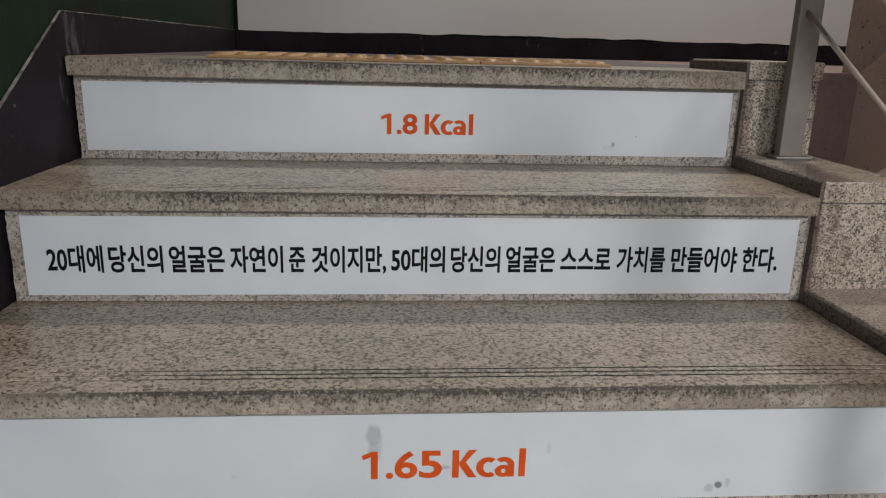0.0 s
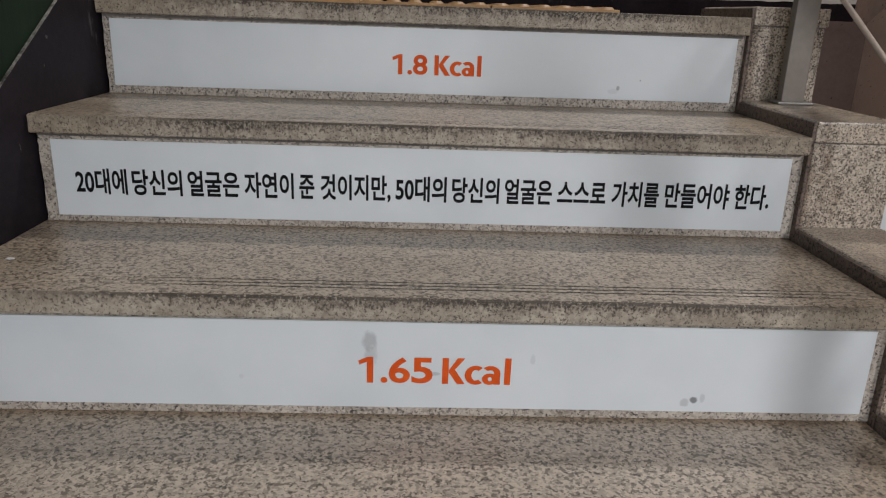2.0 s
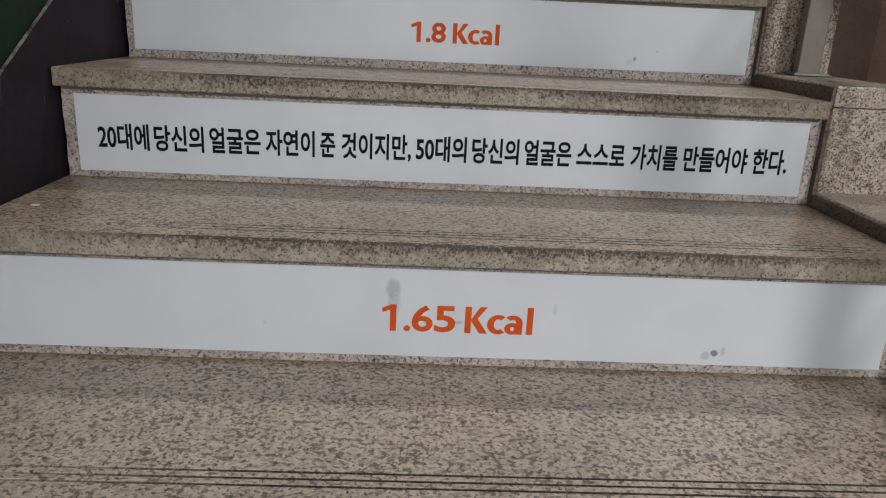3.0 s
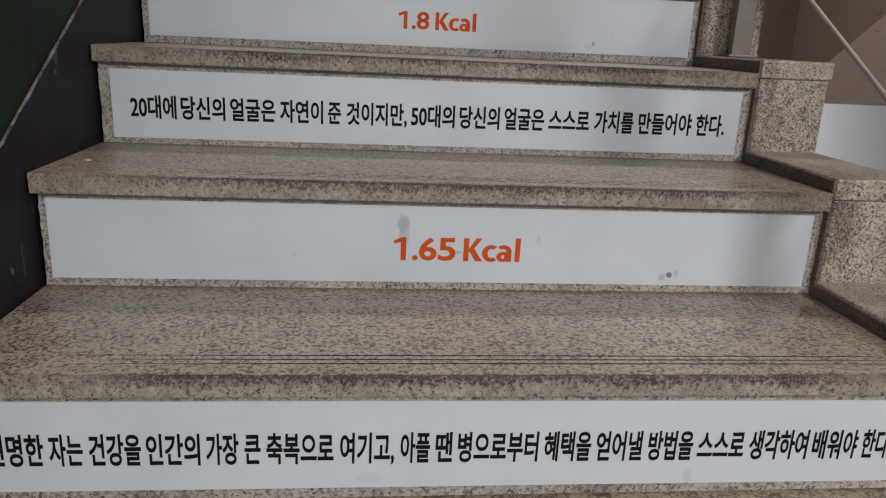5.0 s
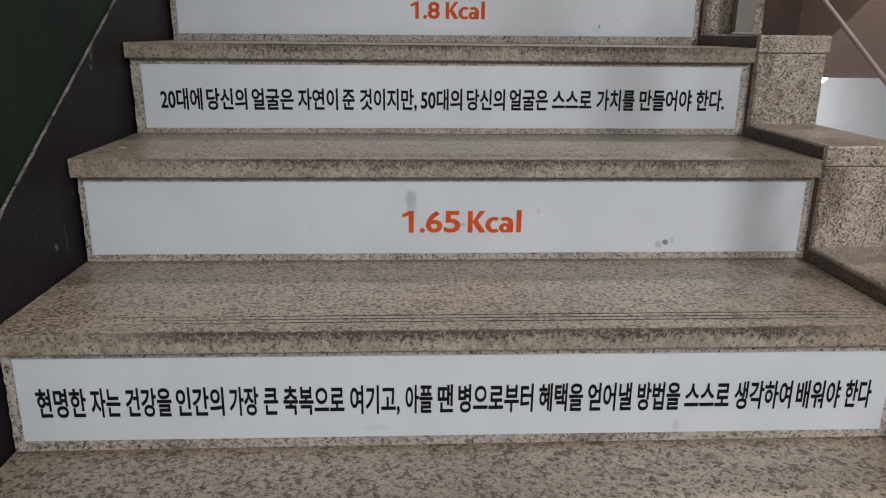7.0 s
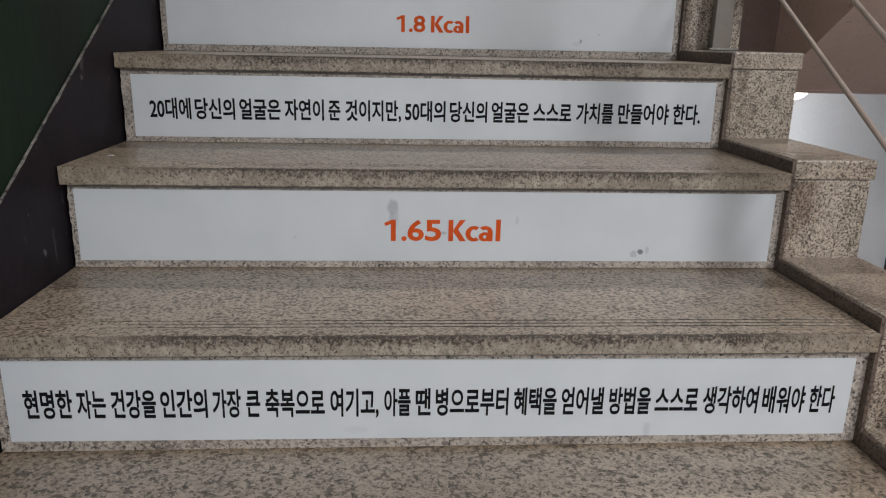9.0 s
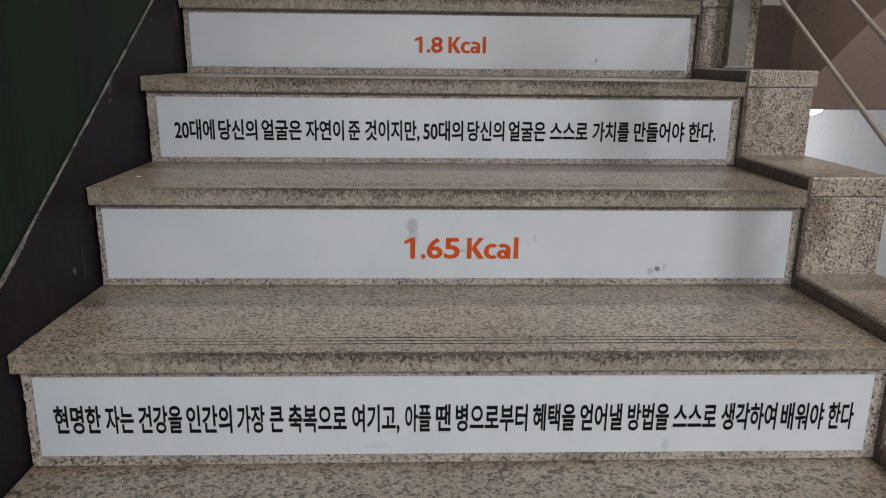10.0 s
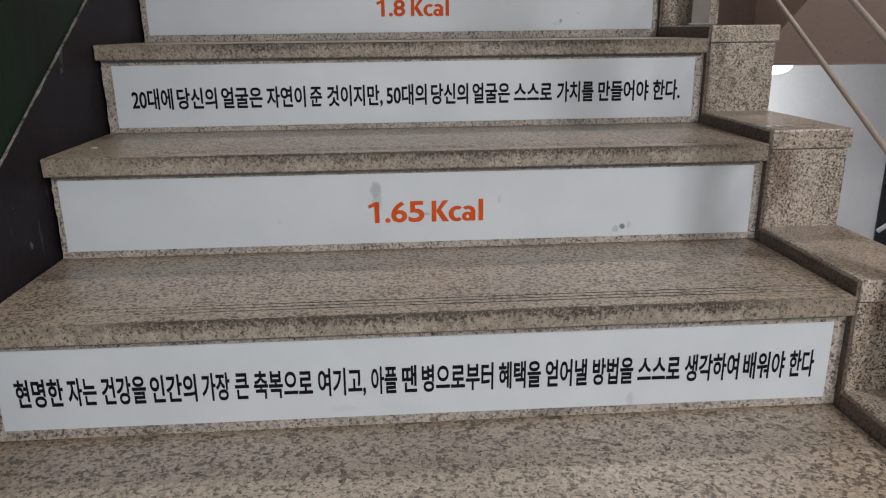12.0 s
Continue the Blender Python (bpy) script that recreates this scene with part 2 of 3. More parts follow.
TREAD = granite("tread_granite", (0.533, 0.466, 0.391), (0.308, 0.266, 0.218), (0.098, 0.083, 0.064), 0.062, 0.34, "tread", 142.0, 0.60)
EDGE = granite("riser_granite", (0.49, 0.445, 0.395), (0.30, 0.265, 0.232), (0.08, 0.07, 0.063), 0.05, 0.5, "edge", 200.0, 0.45)
CURB = granite("curb_granite", (0.555, 0.487, 0.402), (0.35, 0.297, 0.242), (0.070, 0.057, 0.045), 0.068, 0.5, "curb", 230.0, 0.42, 0.735, 350.0)
CURB_TOP = granite("curb_cap_granite", (0.57, 0.498, 0.41), (0.39, 0.33, 0.268), (0.09, 0.073, 0.058), 0.058, 0.28, "plain", 230.0, 0.42, 0.75, 330.0)
# curb side towards the steps: brown grime, plus its shade mixed into the colour
SOILED_SHADED = granite("soiled_shaded_curb_granite", (0.160, 0.116, 0.093), (0.105, 0.076, 0.061), (0.03, 0.023, 0.019), 0.04, 0.6, "edge", 190.0, 0.6, 0.79, 280.0)
GROUT = mottled("grey_grout", (0.12, 0.11, 0.10), (0.24, 0.22, 0.20), 0.8, 20.0, 160.0, 0.3)
# near-black upright streaks in this colour stand in for reflections on the gloss
GREEN = mottled("dark_green_gloss_paint", (0.0055, 0.006, 0.0055), (0.0090, 0.0225, 0.0105), 0.55, 2.2, 60.0, 0.05, stretch=(1, 2.6, 0.22), shine=0.12)
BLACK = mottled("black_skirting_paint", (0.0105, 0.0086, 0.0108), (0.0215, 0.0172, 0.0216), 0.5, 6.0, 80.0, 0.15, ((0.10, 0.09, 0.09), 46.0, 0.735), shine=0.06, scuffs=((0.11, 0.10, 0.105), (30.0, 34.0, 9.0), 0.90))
CHIPPED = mottled("chipped_paint_edge", (0.015, 0.014, 0.013), (0.33, 0.31, 0.275), 0.8, 45.0, 160.0, 0.4)
WHITE_WALL = mottled("white_wall_paint", (0.68, 0.68, 0.69), (0.78, 0.78, 0.78), 0.6, 2.0, 120.0, 0.05)
WHITE_BOARD = mottled("white_wall_board", (0.57, 0.565, 0.555), (0.63, 0.625, 0.615), 0.3, 0.9, 3.0, 0.0)
BROWN = mottled("brown_pitted_plaster", (0.39, 0.288, 0.243), (0.56, 0.425, 0.362), 0.8, 3.0, 70.0, 0.25, ((0.06, 0.047, 0.04), 95.0, 0.675))
SOFFIT = mottled("brown_soffit_plaster", (0.64, 0.465, 0.385), (0.75, 0.565, 0.475), 0.8, 2.5, 60.0, 0.15, ((0.11, 0.08, 0.065), 150.0, 0.685))
# brown darkened so that the colour itself carries the shade under the flight
SHADED_BROWN = mottled("shaded_brown_plaster", (0.20, 0.134, 0.115), (0.285, 0.20, 0.172), 0.6, 3.0, 80.0, 0.2, ((0.07, 0.05, 0.045), 120.0, 0.70))
FLOOR = mottled("grey_floor_paint", (0.12, 0.108, 0.105), (0.19, 0.172, 0.166), 0.65, 4.0, 120.0, 0.1, shine=0.15)
CREAM = mottled("cream_enamel", (0.182, 0.156, 0.131), (0.238, 0.207, 0.175), 0.42, 9.0, 60.0, 0.05)
ROD = mottled("cream_enamel_rod", (0.36, 0.29, 0.245), (0.47, 0.385, 0.325), 0.58, 20.0, 90.0, 0.05)
STEEL = mottled("bare_steel", (0.17, 0.16, 0.145), (0.30, 0.285, 0.26), 0.5, 20.0, 120.0, 0.05)
STEEL.node_tree.nodes["Principled BSDF"].inputs["Metallic"].default_value = 0.5
TACTILE = mottled("worn_yellow_tile", (0.30, 0.165, 0.065), (0.44, 0.265, 0.115), 0.5, 16.0, 140.0, 0.1)
BLACK_INK = mottled("black_print", (0.007, 0.007, 0.008), (0.011, 0.011, 0.012), 0.5, 30.0, 90.0, 0.0, shine=0.08)
ORANGE_INK = mottled("orange_print", (0.60, 0.078, 0.014), (0.70, 0.11, 0.02), 0.5, 30.0, 90.0, 0.0, shine=0.08)
DARK_GLASS = mottled("dark_door_paint", (0.012, 0.013, 0.016), (0.03, 0.031, 0.036), 0.3, 3.0, 60.0, 0.02)
GLOW, _, _, gb = material("lamp_glow", 0.5)
gb.inputs["Base Color"].default_value = (0.9, 0.9, 0.9, 1)
gb.inputs["Emission Color"].default_value = (1.0, 0.97, 0.94, 1)
gb.inputs["Emission Strength"].default_value = 9.0


# ---- mesh helpers ----
def part(name, bm, mat, parent=None, label="", origin=(0, 0, 0)):
    """One mesh object, under a thing or a part; its origin lies at origin, in the parent's space."""
    mesh = bpy.data.meshes.new(name)
    bm.to_mesh(mesh)
    bm.free()
    mesh.materials.append(mat)
    ob = new(name, mesh)
    ob.location = origin
    if parent:
        ob.parent = parent
    if label:
        tagged(ob, label)
    return ob


def box(x0, x1, y0, y1, z0, z1, bevel=0.0, segments=2):
    bm = bmesh.new()
    bmesh.ops.create_cube(bm, size=1)
    for v in bm.verts:
        v.co = ((x0, x1)[v.co.x > 0], (y0, y1)[v.co.y > 0], (z0, z1)[v.co.z > 0])
    if bevel:
        bmesh.ops.bevel(bm, geom=bm.edges[:], offset=bevel, segments=segments, affect="EDGES", profile=0.6)
    return bm


def prism(outline, x0, x1, cuts=1, ragged=0.0, seed=0):
    """A (y, z) outline run along x; ragged moves its ends about like a sawn or broken edge."""
    bm = bmesh.new()
    rng = random.Random(seed)
    rings = []
    for i in range(cuts + 1):
        x = x0 + (x1 - x0) * i / cuts
        end = ragged if i in (0, cuts) else 0.0
        rings.append([bm.verts.new((x + end * rng.uniform(-1, 1), y, z)) for y, z in outline])
    for a, b in zip(rings, rings[1:]):
        for i in range(len(outline)):
            j = (i + 1) % len(outline)
            bm.faces.new((a[i], b[i], b[j], a[j]))
    bm.faces.new(rings[0])
    bm.faces.new(reversed(rings[-1]))
    bmesh.ops.recalc_face_normals(bm, faces=bm.faces[:])
    return bm


def rod(a, b, radius, sides=16):
    bm = bmesh.new()
    a, b = Vector(a), Vector(b)
    bmesh.ops.create_cone(bm, cap_ends=True, segments=sides, radius1=radius, radius2=radius, depth=(b - a).length)
    bmesh.ops.transform(bm, matrix=Matrix.Translation((a + b) / 2) @ (b - a).to_track_quat("Z", "Y").to_matrix().to_4x4(), verts=bm.verts)
    for f in bm.faces:
        f.smooth = len(f.verts) == 4
    return bm


def thing(name, place, label, category, group="", kind=""):
    ob = new(name)
    ob.empty_display_size = 0.05
    ob.location = place
    return tagged(ob, label, category, group, kind)


def fixed(name, bm, mat, label, category):
    return tagged(part(name, bm, mat), label, category, kind="structure")


# ---- the plan ----
RISE, RUN = 0.18, 0.30
LEFT, RIGHT = -0.603, 0.653
WALL = -0.6105
LAND = 4 * RISE + 0.006
BACK = 2.5


def nose(k):
    return (k - 1) * RUN


# ---- large structure ----
fixed("wall_left", box(WALL - 0.2, WALL, -2.4, BACK + 0.2, -2.0, 3.3), GREEN, "dark green glossy painted stairwell wall", "wall")
fixed("wall_back", box(WALL, 3.4, BACK, BACK + 0.2, 0.47, 3.3), GREEN, "painted wall behind the stair landing", "wall")
fixed("wall_lower", box(WALL, 3.4, BACK + 0.003, BACK + 0.2, -2.0, 0.461), WHITE_WALL, "plain white wall of the floor below", "wall")
fixed("wall_right", box(3.4, 3.6, -2.4, BACK + 0.2, -2.0, 3.3), WHITE_WALL, "plain white stairwell side wall", "wall")
fixed("wall_front", box(WALL, 3.4, -2.6, -2.4, -2.0, 3.3), WHITE_WALL, "plain white stairwell wall", "wall")
fixed("ceiling", box(WALL - 0.2, 3.6, -2.6, BACK + 0.2, 3.3, 3.45), WHITE_WALL, "white painted stairwell ceiling", "ceiling")
fixed("floor_lower", box(WALL, 3.4, -2.4, BACK, -1.95, -1.8), FLOOR, "grey floor of the storey below", "floor")
fixed("landing_near", box(WALL, 0.82, -2.4, nose(-2) + 0.02, -0.72, -3 * RISE), FLOOR, "grey lower landing of the stair", "floor")
fixed("floor_landing", box(WALL, 0.818, nose(4) + 0.30, BACK, LAND - 0.25, LAND), FLOOR, "grey painted floor of the upper landing", "floor")
fixed("landing_slab", box(0.819, 3.4, 1.009, BACK, 0.461, LAND - 0.02), SHADED_BROWN, "brown edge of the landing slab with shade put into its colour", "floor")

# side floor takes the slab's shade-darkened colour too
fixed("floor_landing_side", box(0.819, 3.4, 1.014, BACK, LAND - 0.02, LAND), SHADED_BROWN, "landing floor beside the flight, coloured dark like the shaded slab edge", "floor")

# skirting that climbs with the stair, then runs level along the landing
turn, low = 0.911, nose(-2)
line = lambda y: 0.271 + 0.584 * y
TOP = line(turn)
outline = [(low, line(low) - 0.6), (low, line(low)), (turn, TOP), (BACK - 0.012, TOP), (BACK - 0.012, LAND), (nose(4) + 0.2, LAND - 0.1), (nose(1), -0.45)]
fixed("baseboard_stair", prism(outline, WALL + 0.001, -0.606), BLACK, "black painted skirting climbing beside the stair", "skirting")


def chipped_edge(path, seed):
    """A strip along a (y, z) line whose lower edge is broken: thick where the paint has come off, nearly gone elsewhere."""
    rng = random.Random(seed)
    bm, rows, worn = bmesh.new(), [], 0.4
    for (ya, za, wa), (yb, zb, wb) in zip(path, path[1:]):
        count = max(2, int(math.hypot(yb - ya, zb - za) / 0.005))
        for i in range(count):
            f = i / count
            worn = min(1.0, max(0.05, worn + rng.uniform(-0.28, 0.28)))
            y, z, wide = ya + f * (yb - ya), za + f * (zb - za), (wa + f * (wb - wa)) * worn
            up = 0.0006 + 0.25 * wide * rng.random()
            rows.append([bm.verts.new((x, y, h)) for x, h in ((WALL + 0.001, z + up), (-0.6054, z + up), (-0.6054, z - wide), (WALL + 0.001, z - wide))])
    for a, b in zip(rows, rows[1:]):
        for i in range(4):
            j = (i + 1) % 4
            bm.faces.new((a[i], b[i], b[j], a[j]))
    bm.faces.new(rows[0])
    bm.faces.new(reversed(rows[-1]))
    bmesh.ops.recalc_face_normals(bm, faces=bm.faces[:])
    return bm


fixed("trim_skirting", chipped_edge([(low, line(low), 0.0055), (0.05, line(0.05), 0.0055), (0.30, line(0.30), 0.0038), (0.55, line(0.55), 0.0018), (turn, TOP, 0.002), (BACK - 0.015, TOP, 0.002)], 5), CHIPPED, "chipped pale top edge of the black skirting", "trim")
fixed("baseboard_back", box(-0.605, 3.4, BACK - 0.014, BACK - 0.001, LAND, TOP - 0.004, 0.002), BLACK, "black painted skirting below the white board", "skirting")

# the flight that climbs the other way, with its solid parapet
slope = 0.61
edge = lambda y: 0.564 + slope * (0.852 - y)
far = 0.852 + (0.564 - 0.461) / slope
flight = prism([(far, 0.461), (far, 0.72), (-2.35, edge(-2.35) + 0.25), (-2.35, edge(-2.35))], 0.95, 2.35)
fixed("stair_flight", flight, SOFFIT, "brown pitted plaster underside and side of the climbing flight", "stair flight")
fixed("stair_parapet", prism([(far + 0.05, 0.7205), (far + 0.05, edge(far) + 0.42), (-2.35, edge(-2.35) + 0.4), (-2.35, edge(-2.35) + 0.2), (far - 0.02, 0.70)], 0.9505, 1.06), BROWN,
      "brown pitted plaster parapet of the climbing flight", "stair parapet")

# white board over the back wall
board = thing("wall_board", (0, BACK, 0), "large plain white board fixed above the black skirting", "wall board")
def torn_panel():
    """The board, whose lower edge is unevenly cut."""
    rng, bm, rows, sag = random.Random(31), bmesh.new(), [], 0.0
    for i in range(221):
        x = -0.594 + 3.494 * i / 220
        sag = max(-0.004, min(0.004, sag + rng.uniform(-0.0018, 0.0018)))
        rows.append([bm.verts.new(p) for p in ((x, -0.012, TOP + 0.002 + sag), (x, -0.012, 2.35), (x, -0.001, 2.35), (x, -0.001, TOP + 0.002 + sag))])
    for a, b in zip(rows, rows[1:]):
        for i in range(4):
            j = (i + 1) % 4
            bm.faces.new((a[i], b[i], b[j], a[j]))
    bm.faces.new(rows[0])
    bm.faces.new(reversed(rows[-1]))
    bmesh.ops.recalc_face_normals(bm, faces=bm.faces[:])
    return bm


part("panel", torn_panel(), WHITE_BOARD, board)


# ---- the stair ----
def tread_outline(depth, thick, grooves):
    pts = [(depth, -thick), (0.004, -thick), (0.001, -thick + 0.002)]
    r = 0.0032
    for i in range(6):
        a = radians(180 - 18 * i)
        pts.append((r + r * math.cos(a), -r + r * math.sin(a)))
    for g in grooves:
        pts += [(g - 0.0022, 0), (g - 0.0017, -0.0024), (g + 0.0017, -0.0024), (g + 0.0022, 0)]
    pts.append((depth, 0))
    return pts


def ragged_slab(x0, x1, y0, y1, z0, z1, seed, amount):
    """An upright slab with broken left edge."""
    rng = random.Random(seed)
    rows = 18
    pts = [(x0 + amount * rng.uniform(-1, 1) + 0.5 * amount * math.sin(7 * i / rows + seed), z0 + (z1 - z0) * i / rows) for i in range(rows + 1)]
    bm = bmesh.new()
    front = [bm.verts.new((x, y0, z)) for x, z in pts] + [bm.verts.new((x1, y0, z1)), bm.verts.new((x1, y0, z0))]
    back = [bm.verts.new((v.co.x + 0.002, y1, v.co.z)) for v in front]
    bm.faces.new(front)
    bm.faces.new(reversed(back))
    for i in range(len(front)):
        j = (i + 1) % len(front)
        bm.faces.new((front[i], back[i], back[j], front[j]))
    bmesh.ops.recalc_face_normals(bm, faces=bm.faces[:])
    return bm


def stair_step(k):
    ob = thing("stair_step", (0, nose(k), k * RISE), "speckled beige granite stair step with worn grooved nosing" if k < 4 else "top granite step edging the upper landing", "stair step", "steps of the stair")
    depth = RUN + 0.035 if k < 4 else RUN
    lift, thick = {1: (0.003, 0.030), 2: (0.003, 0.031), 3: (0.001, 0.030), 4: (0.006, 0.034)}.get(k, (0.0, 0.029))
    slab = prism(tread_outline(depth, thick, (0.037, 0.049, 0.061)), LEFT, RIGHT, 40, 0.0012, k + 50)
    rng = random.Random(k + 70)
    for v in slab.verts:
        if 0.03 < v.co.y < 0.07 and -0.004 < v.co.z < -0.001:
            v.co.z *= max(0.06, min(1.0, (0.62 - abs(v.co.x - 0.10)) / 0.36))
        elif v.co.y < 0.004:
            v.co.y += rng.uniform(-0.0004, 0.0004)
            v.co.z += rng.uniform(-0.0004, 0.0003) * (v.co.z > -0.01)
    part("tread", slab, TREAD, ob, origin=(0, 0, lift))
    part("riser", ragged_slab(LEFT + 0.003, 0.6555, 0.0205, 0.04, -RISE + 0.0005 + {2: 0.003, 3: 0.003, 4: 0.001}.get(k, 0.0), -0.0285, k + 9, 0.0010), EDGE, ob)
    part("bedding", box(LEFT + 0.004, RIGHT - 0.004, 0.019, 0.0204, -0.0345, -0.0292), GROUT, ob, "thin grey mortar bead under the nosing")
    return ob


def stair_core():
    bm = bmesh.new()
    pts = []
    for k in range(-2, 5):
        pts += [(nose(k) + 0.041, (k - 1) * RISE - 0.031), (nose(k) + 0.041, k * RISE - 0.031)]
    pts += [(nose(4) + 0.299, LAND - 0.037), (nose(4) + 0.299, LAND - 0.25), (nose(-2) + 0.041, -1.1)]
    return prism(pts, LEFT + 0.006, 0.66)


fixed("stair_core", stair_core(), GROUT, "concrete body of the stair under the granite", "stair")
for k in range(-2, 5):
    stair_step(k)


# ---- stepped granite curb beside the stair ----
def stair_curb(k):
    front = nose(k) + 0.007
    ob = thing("stair_curb", (0, front, k * RISE), "pale speckled granite curb block with a capping slab", "stair curb", "stepped curb of the stair")
    top = 0.027
    part("cap", box(0.6625, 0.812, 0.0, RUN + 0.012 if k < 4 else 0.28, top - 0.035, top, 0.0035), CURB_TOP, ob, "polished granite capping slab")
    part("block", box(0.6635, 0.807, 0.003, RUN + 0.02 if k < 4 else 0.276, -RISE + top - 0.0055 if k > -2 else -0.9, top - 0.0365, 0.0035), CURB, ob)
    part("joint", box(0.666, 0.803, 0.006, 0.28, top - 0.037, top - 0.0345), GROUT, ob)
    part("inner_face", box(0.656, 0.6622, 0.001, RUN - 0.002 if k < 4 else 0.278, -RISE - 0.01 if k > -2 else -0.4, top - 0.003, 0.001), SOILED_SHADED, ob, "granite side face dark with brown grime and painted-in shade")
    return ob


for k in range(-2, 5):
    stair_curb(k)

# ---- railing ----
rail = thing("stair_railing", (0.741, 0.865, 3 * RISE + 0.027), "cream painted steel stair railing with square post and round bars", "railing")
part("post", box(-0.025, 0.020, -0.011, 0.011, 0.0, 0.98, 0.003), CREAM, rail)
part("base_plate", box(-0.036, 0.036, -0.022, 0.022, 0.0005, 0.006, 0.002), STEEL, rail, "thin bare steel base plate")
bar = lambda c, y: Vector((-0.009, y - 0.865, c + 0.6 * y - 3 * RISE - 0.027))
for c in (0.322, 0.459):
    part("bar", rod(bar(c, 0.858), bar(c, -0.03), 0.0048), ROD, rail)
part("post", box(-0.025, 0.020, -0.911, -0.889, -0.54, 0.44, 0.003), CREAM, rail)


# ---- printed signs on the risers ----
def letters(text, size, bold):
    """The mesh of a word in the built-in font, thickened by bold."""
    curve = bpy.data.curves.new("lettering", "FONT")
    curve.body, curve.size, curve.offset = text, size, bold
    curve.resolution_u = 4
    ob = bpy.data.objects.new("lettering", curve)
    scene.collection.objects.link(ob)
    mesh = bpy.data.meshes.new_from_object(ob.evaluated_get(bpy.context.evaluated_depsgraph_get()))
    bpy.data.objects.remove(ob)
    bpy.data.curves.remove(curve)
    bm = bmesh.new()
    bm.from_mesh(mesh)
    bpy.data.meshes.remove(mesh)
    return bm


def sign_dip(x, z):
    """How far the print of a sign stands back at a place: soft slanting waves towards its right end, held flat along the glued edges."""
    swing = 1 / (1 + math.exp(-(x - 0.47) / 0.03))
    hold = max(0.0, 1 - ((z - 0.079) / 0.066) ** 2)
    wave = 0.5 + 0.5 * math.sin((x - 0.35 * z) * 62 + 1.2) * math.cos(x * 17)
    return 0.0019 * swing * hold * (wave - 0.7) + 0.0002 * (1 + math.sin(9 * x + 20 * z))


def wavy_board(x0, x1, z0, z1):
    bm = bmesh.new()
    cols, rows = 150, 6
    spot = lambda i, j: (x0 + (x1 - x0) * i / cols, z0 + (z1 - z0) * j / rows)
    front = [[bm.verts.new((x, sign_dip(x, z), z)) for x, z in (spot(i, j) for j in range(rows + 1))] for i in range(cols + 1)]
    for i in range(cols):
        for j in range(rows):
            bm.faces.new((front[i][j], front[i + 1][j], front[i + 1][j + 1], front[i][j + 1])).smooth = True
    rim = [(i, 0) for i in range(cols)] + [(cols, j) for j in range(rows)] + [(i, rows) for i in range(cols, 0, -1)] + [(0, j) for j in range(rows, 0, -1)]
    near = [bm.verts.new((x, sign_dip(x, z), z)) for x, z in (spot(*r) for r in rim)]
    back = [bm.verts.new((v.co.x, 0.0024, v.co.z)) for v in near]
    for a in range(len(rim)):
        b = (a + 1) % len(rim)
        bm.faces.new((near[b], near[a], back[a], back[b]))
    return bm


def extent(bm, axis):
    values = [v.co[axis] for v in bm.verts]
    return min(values), max(values)


def swell(bm, by):
    """Moves the outline of flat letters outward by that much, for a heavier print."""
    push = {}
    for e in bm.edges:
        if len(e.link_faces) == 1:
            a, b = e.verts
            side = Vector((b.co.y - a.co.y, a.co.x - b.co.x, 0)).normalized()
            if side.dot((a.co + b.co) / 2 - e.link_faces[0].calc_center_median()) < 0:
                side = -side
            for v in e.verts:
                push.setdefault(v, []).append(side)
    for v, sides in push.items():
        mean = sum(sides, Vector()) / len(sides)
        if mean.length > 0.2:
            v.co += mean * (by / max(0.35, mean.length_squared))


def glyph(text):
    """A figure or letter of the orange print, one unit high, drawn from strokes; each stroke lies a hair over the one before."""
    bm, layer = bmesh.new(), iter(range(9))

    def stroke(points):
        lift = 0.00005 * next(layer)
        bm.faces.new([bm.verts.new((x, y, lift)) for x, y in points])

    def bow(cx, cy, rx, ry, wide, high, start, end):
        lift, count = 0.00005 * next(layer), 28
        turn_at = [radians(start + (end - start) * i / count) for i in range(count + 1)]
        rows = [(bm.verts.new((cx + rx * math.cos(a), cy + ry * math.sin(a), lift)), bm.verts.new((cx + (rx - wide) * math.cos(a), cy + (ry - high) * math.sin(a), lift))) for a in turn_at]
        for (a, b), (c, d) in zip(rows, rows[1:]):
            bm.faces.new((a, c, d, b))

    if text == "1":
        stroke([(0.30, 0.0), (0.52, 0.0), (0.52, 1.0), (0.34, 1.0), (0.0, 0.85), (0.045, 0.70), (0.30, 0.80)])
    elif text == "K":
        stroke([(0, 0), (0.22, 0), (0.22, 1), (0, 1)])
        stroke([(0.20, 0.50), (0.44, 0.56), (0.79, 1.0), (0.53, 1.0)])
        stroke([(0.22, 0.46), (0.53, 0.0), (0.81, 0.0), (0.42, 0.60), (0.30, 0.60)])
    elif text == "c":
        bow(0.37, 0.355, 0.37, 0.37, 0.225, 0.165, 52, 308)
    elif text == "a":
        bow(0.27, 0.212, 0.27, 0.222, 0.20, 0.14, 0, 360)
        bow(0.29, 0.44, 0.33, 0.285, 0.215, 0.165, 0, 138)
        stroke([(0.405, 0.0), (0.62, 0.0), (0.62, 0.46), (0.405, 0.46)])
    elif text == "l":
        stroke([(0, 0), (0.22, 0), (0.22, 1), (0, 1)])
    bmesh.ops.recalc_face_normals(bm, faces=bm.faces[:])
    return bm


